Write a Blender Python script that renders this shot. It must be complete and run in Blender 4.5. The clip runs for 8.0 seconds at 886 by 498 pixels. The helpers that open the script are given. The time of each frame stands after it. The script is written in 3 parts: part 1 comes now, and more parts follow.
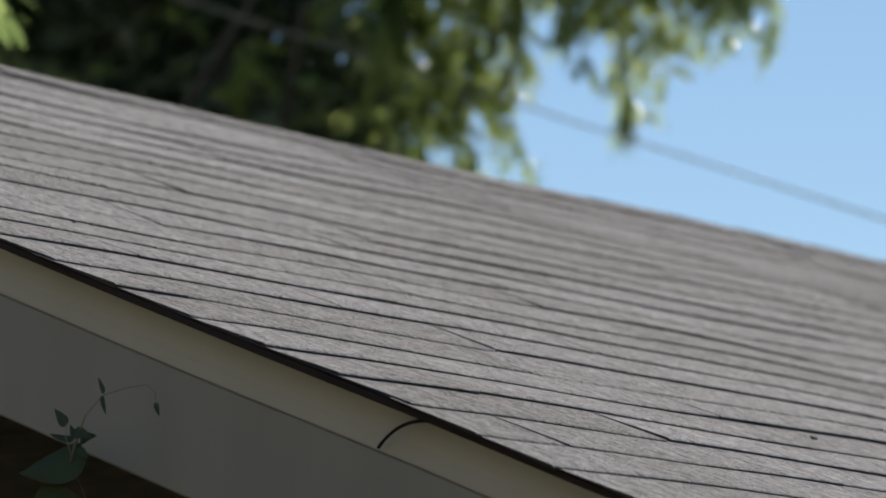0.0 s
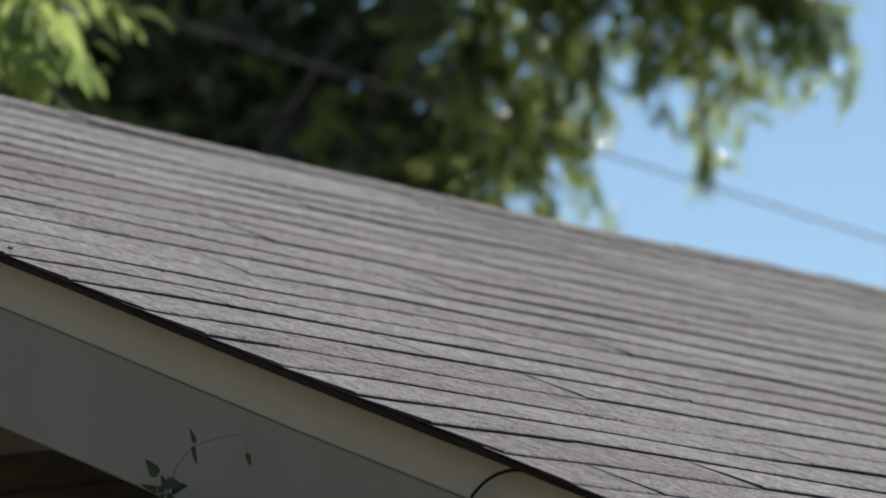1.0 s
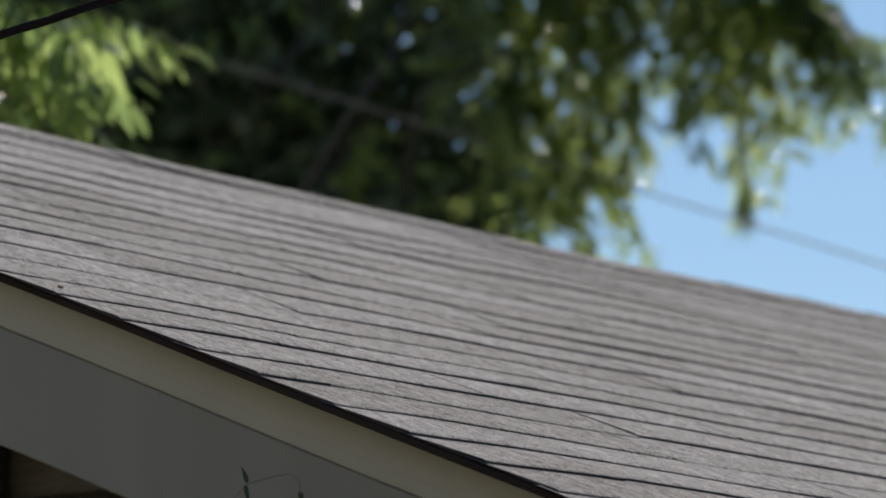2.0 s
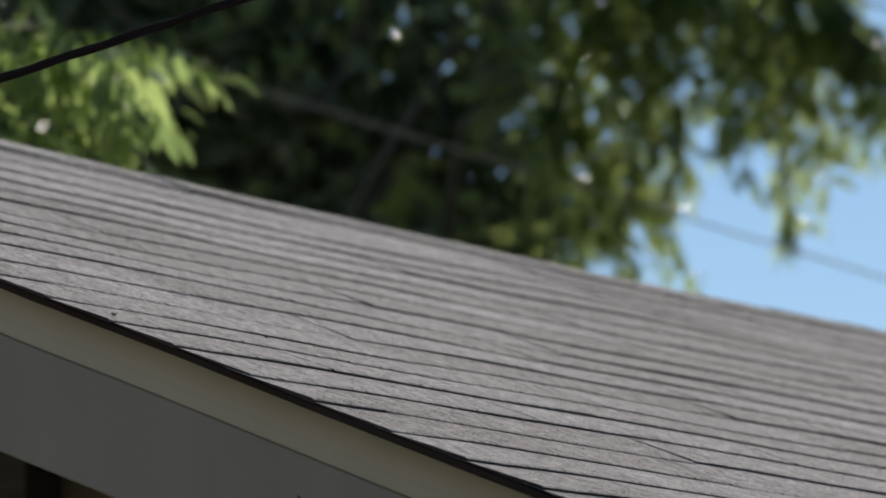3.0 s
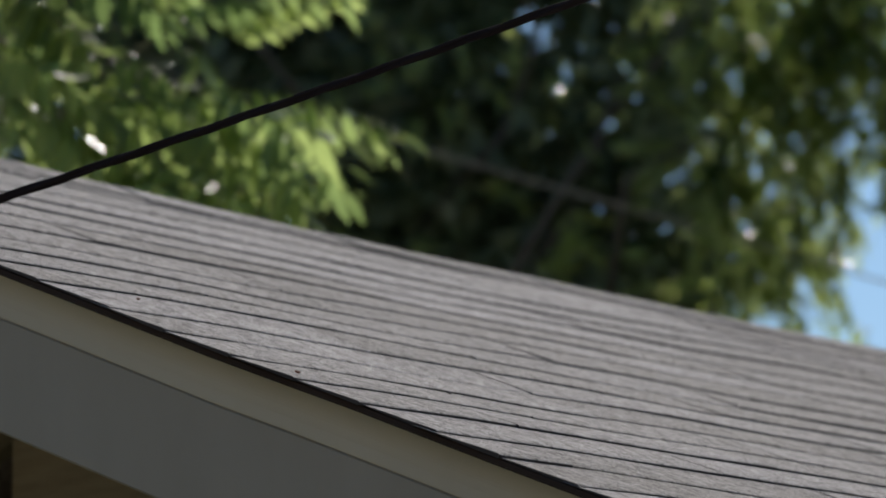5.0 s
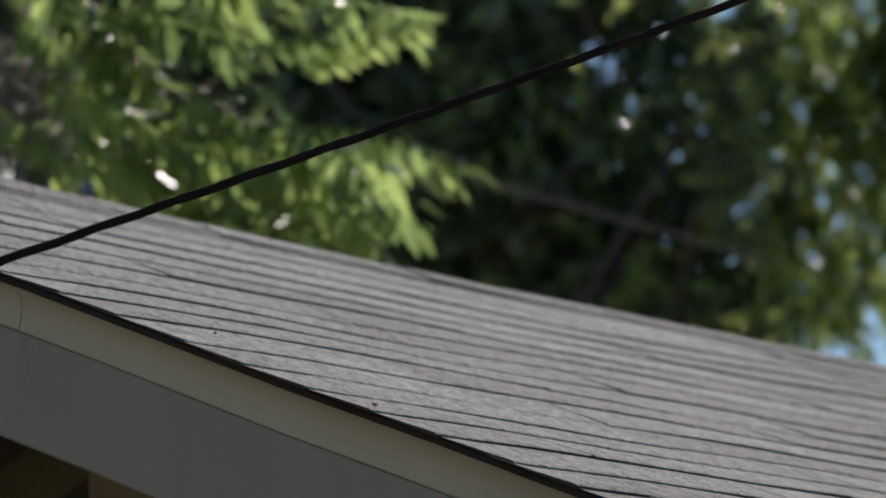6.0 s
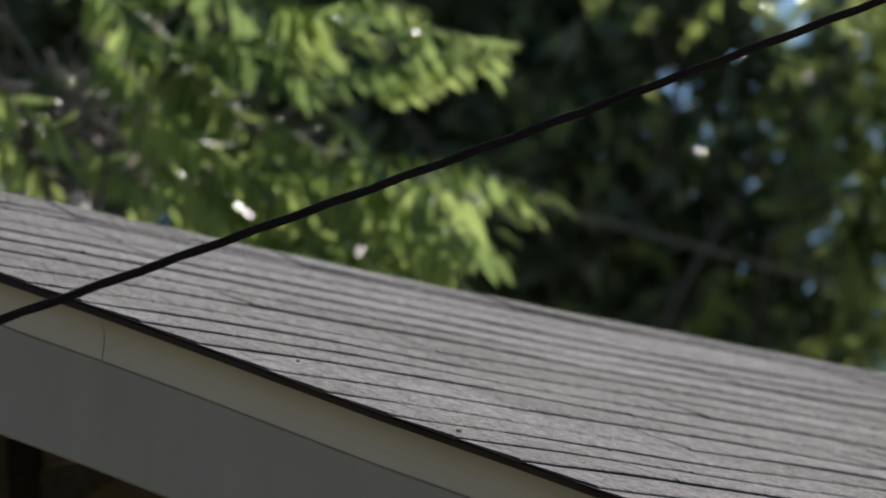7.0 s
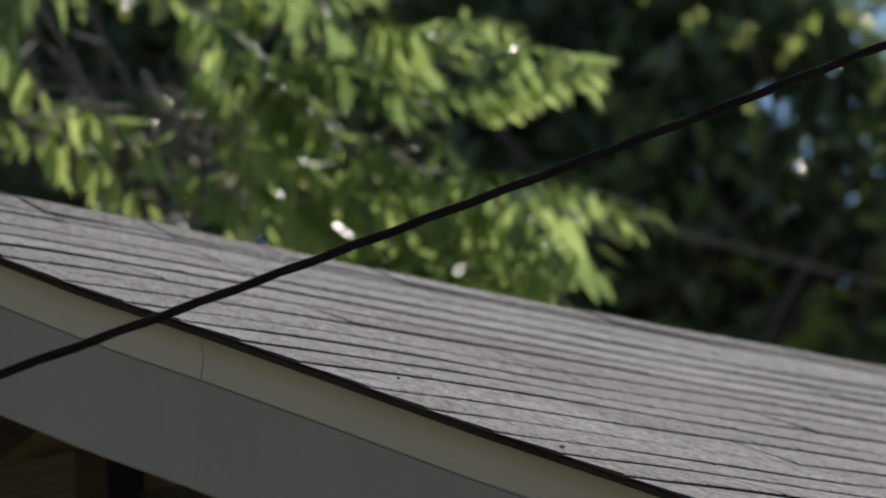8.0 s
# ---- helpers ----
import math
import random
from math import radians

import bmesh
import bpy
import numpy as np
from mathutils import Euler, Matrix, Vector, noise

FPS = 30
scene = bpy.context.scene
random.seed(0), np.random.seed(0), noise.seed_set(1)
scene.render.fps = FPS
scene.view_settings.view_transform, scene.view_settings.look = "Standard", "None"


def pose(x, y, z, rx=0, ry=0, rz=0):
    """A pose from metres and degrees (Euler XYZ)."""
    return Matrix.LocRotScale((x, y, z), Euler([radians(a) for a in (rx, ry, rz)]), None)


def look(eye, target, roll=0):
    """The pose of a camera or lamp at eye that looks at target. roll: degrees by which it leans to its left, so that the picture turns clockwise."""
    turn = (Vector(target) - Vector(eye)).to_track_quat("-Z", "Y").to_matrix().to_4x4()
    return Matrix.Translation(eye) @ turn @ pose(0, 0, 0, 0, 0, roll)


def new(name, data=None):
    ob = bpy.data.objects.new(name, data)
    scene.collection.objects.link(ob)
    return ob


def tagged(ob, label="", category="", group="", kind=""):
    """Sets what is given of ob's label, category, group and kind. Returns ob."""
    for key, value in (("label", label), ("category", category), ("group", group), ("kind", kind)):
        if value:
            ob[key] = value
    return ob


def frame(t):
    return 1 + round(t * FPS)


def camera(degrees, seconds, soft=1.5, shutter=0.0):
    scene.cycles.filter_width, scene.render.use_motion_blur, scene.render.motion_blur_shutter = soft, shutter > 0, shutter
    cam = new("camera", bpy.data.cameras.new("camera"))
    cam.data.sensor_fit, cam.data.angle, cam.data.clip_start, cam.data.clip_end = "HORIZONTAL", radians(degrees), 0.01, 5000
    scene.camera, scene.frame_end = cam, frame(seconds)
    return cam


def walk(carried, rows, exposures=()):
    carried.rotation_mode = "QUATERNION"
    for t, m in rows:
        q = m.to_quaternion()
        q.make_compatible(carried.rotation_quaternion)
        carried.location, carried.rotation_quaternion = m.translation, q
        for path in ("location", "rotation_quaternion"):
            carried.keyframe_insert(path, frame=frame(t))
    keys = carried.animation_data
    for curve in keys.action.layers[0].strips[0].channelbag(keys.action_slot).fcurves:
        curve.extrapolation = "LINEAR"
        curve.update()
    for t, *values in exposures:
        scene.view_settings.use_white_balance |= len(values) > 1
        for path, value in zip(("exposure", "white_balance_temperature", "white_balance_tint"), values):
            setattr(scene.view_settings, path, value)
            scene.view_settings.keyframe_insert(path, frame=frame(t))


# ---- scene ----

# ---------------------------------------------------------------- camera
cam = camera(8.804, 8.0, soft=1.9)
cam.data.dof.use_dof = True
cam.data.dof.focus_distance = 8.35
cam.data.dof.aperture_fstop = 6.6

PATH = [  # seconds, eye x y z, turn to the left of +y, tilt up, roll
    (0, 7.5197, -6.1887, 1.6063, 37.3569, 8.7708, -0.0495),
    (0.5, 7.4910, -6.1805, 1.6136, 37.7611, 9.0088, -0.1152),
    (1, 7.4720, -6.1747, 1.6131, 38.0736, 9.2483, -0.1801),
    (1.5, 7.4540, -6.1768, 1.6148, 38.2523, 9.4595, -0.2473),
    (3, 7.3777, -6.1534, 1.6184, 38.7291, 9.9350, -0.4600),
    (3.5, 7.3551, -6.1499, 1.6208, 39.1576, 10.0006, -0.5316),
    (4, 7.3376, -6.1465, 1.6187, 39.5785, 10.1879, -0.6139),
    (4.5, 7.3309, -6.1540, 1.6155, 39.9405, 10.3836, -0.7240),
    (6, 7.3435, -6.2115, 1.6048, 40.8926, 10.8997, -1.1581),
    (6.5, 7.3425, -6.2232, 1.5974, 41.2373, 11.0980, -1.3371),
    (7, 7.3313, -6.2201, 1.5971, 41.6185, 11.2324, -1.5426),
    (7.5, 7.3054, -6.1938, 1.5976, 42.0453, 11.3705, -1.7686),
    (8, 7.2680, -6.1553, 1.6033, 42.6084, 11.4875, -2.0068),
]


def camera_row(t, x, y, z, turn, tilt, roll):
    a, b = radians(turn), radians(tilt)
    eye = Vector((x, y, z))
    return t, look(eye, eye + Vector((-math.sin(a) * math.cos(b), math.cos(a) * math.cos(b), math.sin(b))), roll)


walk(cam, [camera_row(*row) for row in PATH], exposures=[(0, 0.37), (8, 0.37)])

# ---------------------------------------------------------------- sky and sun
SUN_TURN, SUN_UP = 27.0, 34.0  # degrees to the left of +y, degrees up
world = bpy.data.worlds.new("sky")
scene.world = world
world.use_nodes = True
sky = world.node_tree.nodes.new("ShaderNodeTexSky")
sky.sky_type = "NISHITA"
sky.sun_disc = False
sky.dust_density = 0.0
sky.air_density = 1.0
sky.ozone_density = 3.0
sky.sun_elevation = radians(SUN_UP)
sky.sun_rotation = radians(-SUN_TURN)
background = world.node_tree.nodes["Background"]
background.inputs["Strength"].default_value = 0.069
world.node_tree.links.new(sky.outputs["Color"], background.inputs["Color"])

sun = new("sun", bpy.data.lights.new("sun", "SUN"))
sun.data.energy = 3.9
sun.data.angle = radians(0.5)
sun.data.color = (1.0, 0.94, 0.85)
toward = Vector((-math.sin(radians(SUN_TURN)) * math.cos(radians(SUN_UP)), math.cos(radians(SUN_TURN)) * math.cos(radians(SUN_UP)), math.sin(radians(SUN_UP))))
sun.matrix_world = look(toward * 60, (0, 0, 0))


# ---------------------------------------------------------------- materials
def shader(name, rough=0.7, metal=0.0):
    m = bpy.data.materials.new(name)
    m.use_nodes = True
    b = m.node_tree.nodes["Principled BSDF"]
    b.inputs["Roughness"].default_value = rough
    b.inputs["Metallic"].default_value = metal
    return m, m.node_tree, b


def node(tree, kind, **values):
    n = tree.nodes.new(kind)
    for key, value in values.items():
        n.inputs[key.replace("_", " ")].default_value = value
    return n


def noise_of(tree, scale, detail=4.0, rough=0.55, stretch=None):
    place = tree.nodes.new("ShaderNodeTexCoord")
    n = node(tree, "ShaderNodeTexNoise", Scale=scale, Detail=detail, Roughness=rough)
    if stretch:
        mapping = tree.nodes.new("ShaderNodeMapping")
        mapping.inputs["Scale"].default_value = stretch
        tree.links.new(place.outputs["Object"], mapping.inputs["Vector"])
        tree.links.new(mapping.outputs["Vector"], n.inputs["Vector"])
    else:
        tree.links.new(place.outputs["Object"], n.inputs["Vector"])
    return n


def ramp_of(tree, source, stops):
    r = tree.nodes.new("ShaderNodeValToRGB")
    while len(r.color_ramp.elements) < len(stops):
        r.color_ramp.elements.new(0.5)
    for e, (at, colour) in zip(r.color_ramp.elements, stops):
        e.position, e.color = at, (*colour, 1)
    tree.links.new(source, r.inputs["Fac"])
    return r


def mixed(tree, mode, a, b, factor=1.0):
    m = tree.nodes.new("ShaderNodeMix")
    m.data_type, m.blend_type = "RGBA", mode
    for value, socket in ((factor, m.inputs[0]), (a, m.inputs[6]), (b, m.inputs[7])):
        if isinstance(value, bpy.types.NodeSocket):
            tree.links.new(value, socket)
        else:
            socket.default_value = value
    return m.outputs[2]


def bumped(tree, b, source, strength, distance):
    n = node(tree, "ShaderNodeBump", Strength=strength, Distance=distance)
    tree.links.new(source, n.inputs["Height"])
    tree.links.new(n.outputs["Normal"], b.inputs["Normal"])


def shingle_material(name, low, high):
    m, tree, b = shader(name, 0.95)
    grain = noise_of(tree, 240.0, 2.0, 0.7)
    stain = noise_of(tree, 2.2, 4.0)
    streak = noise_of(tree, 34.0, 5.0, 0.7, (1.0, 2.2, 1.0))
    speck = mixed(tree, "MIX", grain.outputs["Fac"], streak.outputs["Fac"], 0.5)
    base = ramp_of(tree, speck, ((0.38, low), (0.62, high)))
    worn = ramp_of(tree, stain.outputs["Fac"], ((0.3, (0.80, 0.79, 0.78)), (0.7, (1.06, 1.05, 1.05))))
    colour = mixed(tree, "MULTIPLY", base.outputs["Color"], worn.outputs["Color"])
    info = tree.nodes.new("ShaderNodeObjectInfo")
    each = ramp_of(tree, info.outputs["Random"], ((0.0, (0.84, 0.83, 0.82)), (1.0, (1.1, 1.1, 1.12))))
    colour = mixed(tree, "MULTIPLY", colour, each.outputs["Color"])
    tree.links.new(colour, b.inputs["Base Color"])
    b.inputs["Specular IOR Level"].default_value = 0.06
    bumped(tree, b, speck, 1.0, 0.0065)
    return m


def paint_material(name, low, high, rough=0.5, spec=0.5):
    m, tree, b = shader(name, rough)
    b.inputs["Specular IOR Level"].default_value = spec
    streak = noise_of(tree, 3.5, 5.0, 0.6, (1.0, 1.0, 0.35))
    fine = noise_of(tree, 90.0, 3.0)
    base = ramp_of(tree, streak.outputs["Fac"], ((0.3, low), (0.7, high)))
    tree.links.new(base.outputs["Color"], b.inputs["Base Color"])
    bumped(tree, b, fine.outputs["Fac"], 0.12, 0.001)
    return m


def wood_material(name, low, high, rough=0.75, stretch=(1.0, 8.0, 8.0)):
    m, tree, b = shader(name, rough)
    grain = noise_of(tree, 9.0, 6.0, 0.65, stretch)
    base = ramp_of(tree, grain.outputs["Fac"], ((0.3, low), (0.7, high)))
    tree.links.new(base.outputs["Color"], b.inputs["Base Color"])
    bumped(tree, b, grain.outputs["Fac"], 0.4, 0.004)
    return m


def leaf_material(name, low, high, through_low, through_high, share=0.45, gloss=0.32, spec=0.5):
    m, tree, b = shader(name, gloss)
    b.inputs["Specular IOR Level"].default_value = spec
    place = noise_of(tree, 3.0, 3.0)
    geometry = tree.nodes.new("ShaderNodeNewGeometry")
    shade = mixed(tree, "MIX", (*low, 1), (*high, 1), geometry.outputs["Random Per Island"])
    patch = ramp_of(tree, place.outputs["Fac"], ((0.35, (0, 0, 0)), (0.65, (1, 1, 1))))
    shine = mixed(tree, "MIX", (*through_low, 1), (*through_high, 1), patch.outputs["Color"])
    info = tree.nodes.new("ShaderNodeObjectInfo")
    each = ramp_of(tree, info.outputs["Random"], ((0.0, (0.42, 0.48, 0.48)), (1.0, (1.1, 1.05, 1.0))))
    shine = mixed(tree, "MULTIPLY", shine, each.outputs["Color"])
    tree.links.new(shade, b.inputs["Base Color"])
    vein = noise_of(tree, 45.0, 3.0)
    bumped(tree, b, vein.outputs["Fac"], 0.25, 0.004)
    t = tree.nodes.new("ShaderNodeBsdfTranslucent")
    tree.links.new(shine, t.inputs["Color"])
    mix = tree.nodes.new("ShaderNodeMixShader")
    mix.inputs["Fac"].default_value = share
    tree.links.new(b.outputs["BSDF"], mix.inputs[1])
    tree.links.new(t.outputs["BSDF"], mix.inputs[2])
    tree.links.new(mix.outputs["Shader"], tree.nodes["Material Output"].inputs["Surface"])
    return m


def ground_material():
    m, tree, b = shader("dry_lawn", 0.95)
    big, fine = noise_of(tree, 0.6, 5.0), noise_of(tree, 35.0, 4.0)
    a = ramp_of(tree, big.outputs["Fac"], ((0.35, (0.16, 0.15, 0.07)), (0.65, (0.30, 0.25, 0.15))))
    c = ramp_of(tree, fine.outputs["Fac"], ((0.3, (0.7, 0.7, 0.7)), (0.7, (1.15, 1.15, 1.1))))
    tree.links.new(mixed(tree, "MULTIPLY", a.outputs["Color"], c.outputs["Color"]), b.inputs["Base Color"])
    bumped(tree, b, fine.outputs["Fac"], 0.8, 0.03)
    return m


SHINGLE = shingle_material("asphalt_shingle", (0.066, 0.061, 0.058), (0.61, 0.565, 0.535))
FELT = paint_material("black_roof_edge", (0.034, 0.025, 0.020), (0.056, 0.042, 0.034), 0.95, 0.05)
# black of cut shingle edges; on the ridge caps it also paints their shadow
BUTT = paint_material("cut_edge_and_cap_shadow", (0.03, 0.027, 0.026), (0.085, 0.077, 0.073), 0.95, 0.08)
CREAM = paint_material("cream_paint", (0.46, 0.43, 0.335), (0.52, 0.487, 0.385), 0.5)
GREY = paint_material("pale_grey_paint", (0.28, 0.262, 0.208), (0.334, 0.313, 0.256), 0.6)
BROWN = wood_material("brown_stained_wood", (0.12, 0.108, 0.092), (0.25, 0.222, 0.185))
OLIVE = wood_material("olive_plywood", (0.24, 0.215, 0.15), (0.35, 0.31, 0.22), 0.8)
DARK_WOOD = wood_material("dark_wood", (0.045, 0.04, 0.035), (0.09, 0.08, 0.065))
BARK = wood_material("grey_bark", (0.05, 0.045, 0.04), (0.13, 0.115, 0.10), 0.9, (6.0, 6.0, 1.0))
TAN_TWIG = wood_material("tan_twig", (0.24, 0.23, 0.13), (0.38, 0.36, 0.22), 0.7)
PALE_BARK = wood_material("pale_bark", (0.62, 0.59, 0.56), (0.80, 0.76, 0.73), 0.9, (6.0, 6.0, 1.0))
STALK = wood_material("green_stalk", (0.21, 0.20, 0.15), (0.29, 0.27, 0.21), 0.7)
LEAF = leaf_material("bright_leaf", (0.035, 0.07, 0.018), (0.07, 0.12, 0.03), (0.295, 0.40, 0.115), (0.505, 0.63, 0.22), 0.68, 0.31, 0.75)
DRY_LEAF = leaf_material("dry_leaf", (0.30, 0.27, 0.22), (0.42, 0.38, 0.31), (0.42, 0.37, 0.28), (0.58, 0.52, 0.42), 0.5, 0.6, 0.3)
DEEP_LEAF = leaf_material("deep_leaf", (0.03, 0.055, 0.018), (0.06, 0.10, 0.03), (0.38, 0.50, 0.13), (0.66, 0.77, 0.29), 0.70, 0.25, 0.85)
# leaf colour lightened to stand in for lens haze over the dark crowns
SHADE_LEAF = leaf_material("shade_leaf", (0.12, 0.15, 0.085), (0.17, 0.205, 0.12), (0.24, 0.31, 0.12), (0.44, 0.53, 0.22), 0.5, 0.30, 0.7)
VINE_LEAF = leaf_material("vine_leaf", (0.062, 0.088, 0.05), (0.085, 0.115, 0.068), (0.05, 0.10, 0.035), (0.08, 0.14, 0.05), 0.25, 0.7, 0.15)
RUBBER = paint_material("black_rubber", (0.016, 0.011, 0.010), (0.027, 0.019, 0.018), 0.85, 0.08)
WIRE = paint_material("grey_wire", (0.26, 0.225, 0.19), (0.34, 0.30, 0.26), 0.7)
LAWN = ground_material()
WALL_PAINT = paint_material("bounce_wall_paint", (0.17, 0.13, 0.095), (0.24, 0.19, 0.14), 0.8)


# ---------------------------------------------------------------- helpers
def raw_mesh(name, points, faces, material, smooth=False):
    me = bpy.data.meshes.new(name)
    me.from_pydata([tuple(p) for p in points], [], faces)
    me.materials.append(material)
    if smooth:
        me.polygons.foreach_set("use_smooth", [True] * len(me.polygons))
    me.update()
    return me


def part_mesh(name, me, parent, label=""):
    ob = new(name, me)
    ob.parent = parent
    return tagged(ob, label=label)


def part(name, bm, material, parent, label=""):
    me = bpy.data.meshes.new(name)
    bm.normal_update()
    bm.to_mesh(me)
    bm.free()
    me.materials.append(material)
    return part_mesh(name, me, parent, label)


def box(size, m=Matrix(), bevel=0.004):
    bm = bmesh.new()
    bmesh.ops.create_cube(bm, size=1.0, matrix=m @ Matrix.Diagonal((*size, 1)))
    if bevel:
        bmesh.ops.bevel(bm, geom=bm.edges[:], offset=bevel, segments=2, affect="EDGES", profile=0.5)
    return bm


def thing(name, label, category, at=(0, 0, 0), group="", kind=""):
    ob = new(name)
    ob.location = at
    return tagged(ob, label, category, group, kind)


def tube_mesh(name, path, radii, material, sides=8):
    """A tapering tube along a list of points."""
    points, faces = [], []
    path = [Vector(p) for p in path]
    for i, p in enumerate(path):
        way = (path[min(i + 1, len(path) - 1)] - path[max(i - 1, 0)]).normalized()
        side = way.cross(Vector((0.31, 0.17, 0.93))).normalized()
        up = side.cross(way)
        for k in range(sides):
            a = 2 * math.pi * k / sides
            points.append(p + (side * math.cos(a) + up * math.sin(a)) * radii[i])
    for i in range(len(path) - 1):
        for k in range(sides):
            j = (k + 1) % sides
            faces.append((i * sides + k, i * sides + j, (i + 1) * sides + j, (i + 1) * sides + k))
    faces.append(tuple(range(sides))[::-1])
    faces.append(tuple((len(path) - 1) * sides + k for k in range(sides)))
    return raw_mesh(name, points, faces, material, True)


# ---------------------------------------------------------------- the garage's measures
RIDGE = 3.70              # height of the ridge
PITCH = radians(21.88)
CP, SP, TP = math.cos(PITCH), math.sin(PITCH), math.tan(PITCH)
EXPOSED = 0.14            # visible height of a shingle course
PHASE = 0.1 * EXPOSED     # first butt line below the ridge
LENGTH = 8.4              # along the ridge
COURSES = 25
SLOPE = PHASE + COURSES * EXPOSED


def warp(s, y):
    """How far the old roof lies above its plane."""
    crest = 0.037 * math.exp(-(max(y, 0) / 1.9) ** 2) * math.exp(-max(s, 0) / 0.32)
    sag = 0.011 * noise.noise(Vector((s * 0.55, y * 0.6, 3.0)))
    ripple = 0.006 * noise.noise(Vector((s * 2.6, y * 1.6, 9.0)))
    dip = -0.007 * math.exp(-((y - 3.0) / 1.6) ** 2) * math.exp(-max(s, 0) / 0.9)
    droop = -0.004 * math.exp(-(max(y, 0) / 0.15) ** 2)
    return crest + sag + ripple + dip + droop


def on_roof(s, y, above=0.0, side=1):
    """A point s metres down the slope from the ridge, y along it, above the surface."""
    h = above + warp(s, y)
    return Vector((side * (s * CP + h * SP), y, RIDGE - s * SP + h * CP))


# ---------------------------------------------------------------- ground
def ground_mesh():
    n, size = 24, 1500.0
    points, faces = [], []
    for j in range(n + 1):
        for i in range(n + 1):
            u, v = 2 * i / n - 1, 2 * j / n - 1
            x, y = size * u * abs(u) ** 2, size * v * abs(v) ** 2
            far = max(0.0, math.hypot(x, y) - 12)
            points.append((x, y, 0.04 * noise.noise(Vector((x * 0.3, y * 0.3, 0))) * min(1, far)))
    for j in range(n):
        for i in range(n):
            a = j * (n + 1) + i
            faces.append((a, a + 1, a + n + 2, a + n + 1))
    return raw_mesh("ground", points, faces, LAWN)


tagged(new("ground", ground_mesh()), "dry patchy lawn round the garage", "ground", kind="structure")

# unseen wall added behind the camera: bounces warm light and blocks some sky
tagged(part("bounce_wall", box((24.0, 0.3, 5.2), pose(4.0, -11.0, 2.6), 0.02), WALL_PAINT, None), "unseen wall added behind the camera for warm bounce light", "wall", kind="structure")

# ---------------------------------------------------------------- garage
garage = thing("garage", "white-trimmed garage with a grey asphalt shingle roof", "garage")


def slab(side, s0, s1, y0, y1, top, thick, steps=36, across=22):
    """A sloping sheet that follows the roof."""
    points, faces = [], []
    for j in range(steps + 1):
        y = y0 + (y1 - y0) * j / steps
        for i in range(across + 1):
            s = s0 + (s1 - s0) * (i / across) ** 2
            points += [on_roof(s, y, top, side), on_roof(s, y, top - thick, side)]
    w = 2 * (across + 1)
    for j in range(steps):
        for i in range(across):
            a = j * w + 2 * i
            faces += [(a, a + w, a + w + 2, a + 2), (a + 1, a + 3, a + w + 3, a + w + 1)]
        a, b = j * w, j * w + 2 * across
        faces += [(a, a + 1, a + w + 1, a + w), (b, b + w, b + w + 1, b + 1)]
    for i in range(across):
        a, b = 2 * i, steps * w + 2 * i
        faces += [(a, a + 2, a + 3, a + 1), (b, b + 1, b + 3, b + 2)]
    return points, faces


points, faces = slab(1, 0.0, SLOPE - 0.01, 0.07, LENGTH, -0.006, 0.016)
roof = part_mesh("roof", raw_mesh("roof", points, faces, FELT), garage, "weathered grey asphalt shingle roof")
points, faces = slab(-1, 0.0, SLOPE - 0.01, 0.0, LENGTH, 0.0, 0.02)
part_mesh("roof", raw_mesh("roof", points, faces, SHINGLE), garage, "far slope in grey shingle")


def rake_profile(name, outline, x0, x1, material, label):
    """A board or moulding with that outline (y, depth below the roof plane), along the rake from x0 to x1."""
    n, steps = len(outline), 12
    points, faces = [], []
    for j in range(steps + 1):
        x = x0 + (x1 - x0) * j / steps
        for y, d in outline:
            w = warp(abs(x) / CP, 0.0) - 0.002
            points.append((x - math.copysign(d * SP, x), y, RIDGE - abs(x) * TP + w - d * CP))
    for j in range(steps):
        for k in range(n):
            a, b = j * n + k, j * n + (k + 1) % n
            faces.append((a, a + n, b + n, b))
    faces += [tuple(range(n)), tuple(steps * n + k for k in range(n))[::-1]]
    return part_mesh(name, raw_mesh(name, points, faces, material), garage, label)


# crown moulding: a hollow curve that leans out to the roof's edge, in lengths that meet in open joints
crown = [(0.10, 0.0098), (0.006, 0.0098)]
crown += [(0.006 + 0.038 * math.sin(a) ** 1.3, 0.010 + 0.049 * (1 - math.cos(a))) for a in [0.1 + 0.12 * k for k in range(12)]]
crown += [(0.0455, 0.060), (0.0475, 0.076), (0.0485, 0.079), (0.10, 0.079)]
JOINTS = (0.02, 1.072, 3.30)
for x0, x1 in zip(JOINTS, JOINTS[1:]):
    rake_profile("crown_moulding", crown, x0 + 0.001, x1 - 0.001, CREAM, "cream-painted hollow moulding")
rake_profile("crown_moulding", crown, -3.30, -0.02, CREAM, "cream-painted hollow moulding")
frieze = [(0.053, 0.074), (0.053, 0.0805), (0.050, 0.083), (0.050, 0.243), (0.053, 0.246), (0.082, 0.246), (0.082, 0.074)]
for x0, x1 in ((0.02, 1.108), (1.1083, 3.30)):
    rake_profile("rake_board", frieze, x0, x1, GREY, "pale grey painted board")
rake_profile("rake_board", frieze, -3.30, -0.02, GREY, "pale grey painted board")
# black edge strip under the shingles
edge = [(-0.001, -0.001), (-0.005, 0.001), (-0.006, 0.0090), (-0.003, 0.0105), (0.004, 0.0092), (0.09, 0.009), (0.09, -0.001)]
rake_profile("edge_strip", edge, 0.01, 3.32, FELT, "black bitumen edge strip")
rake_profile("edge_strip", edge, -3.32, -0.01, FELT, "black bitumen edge strip")
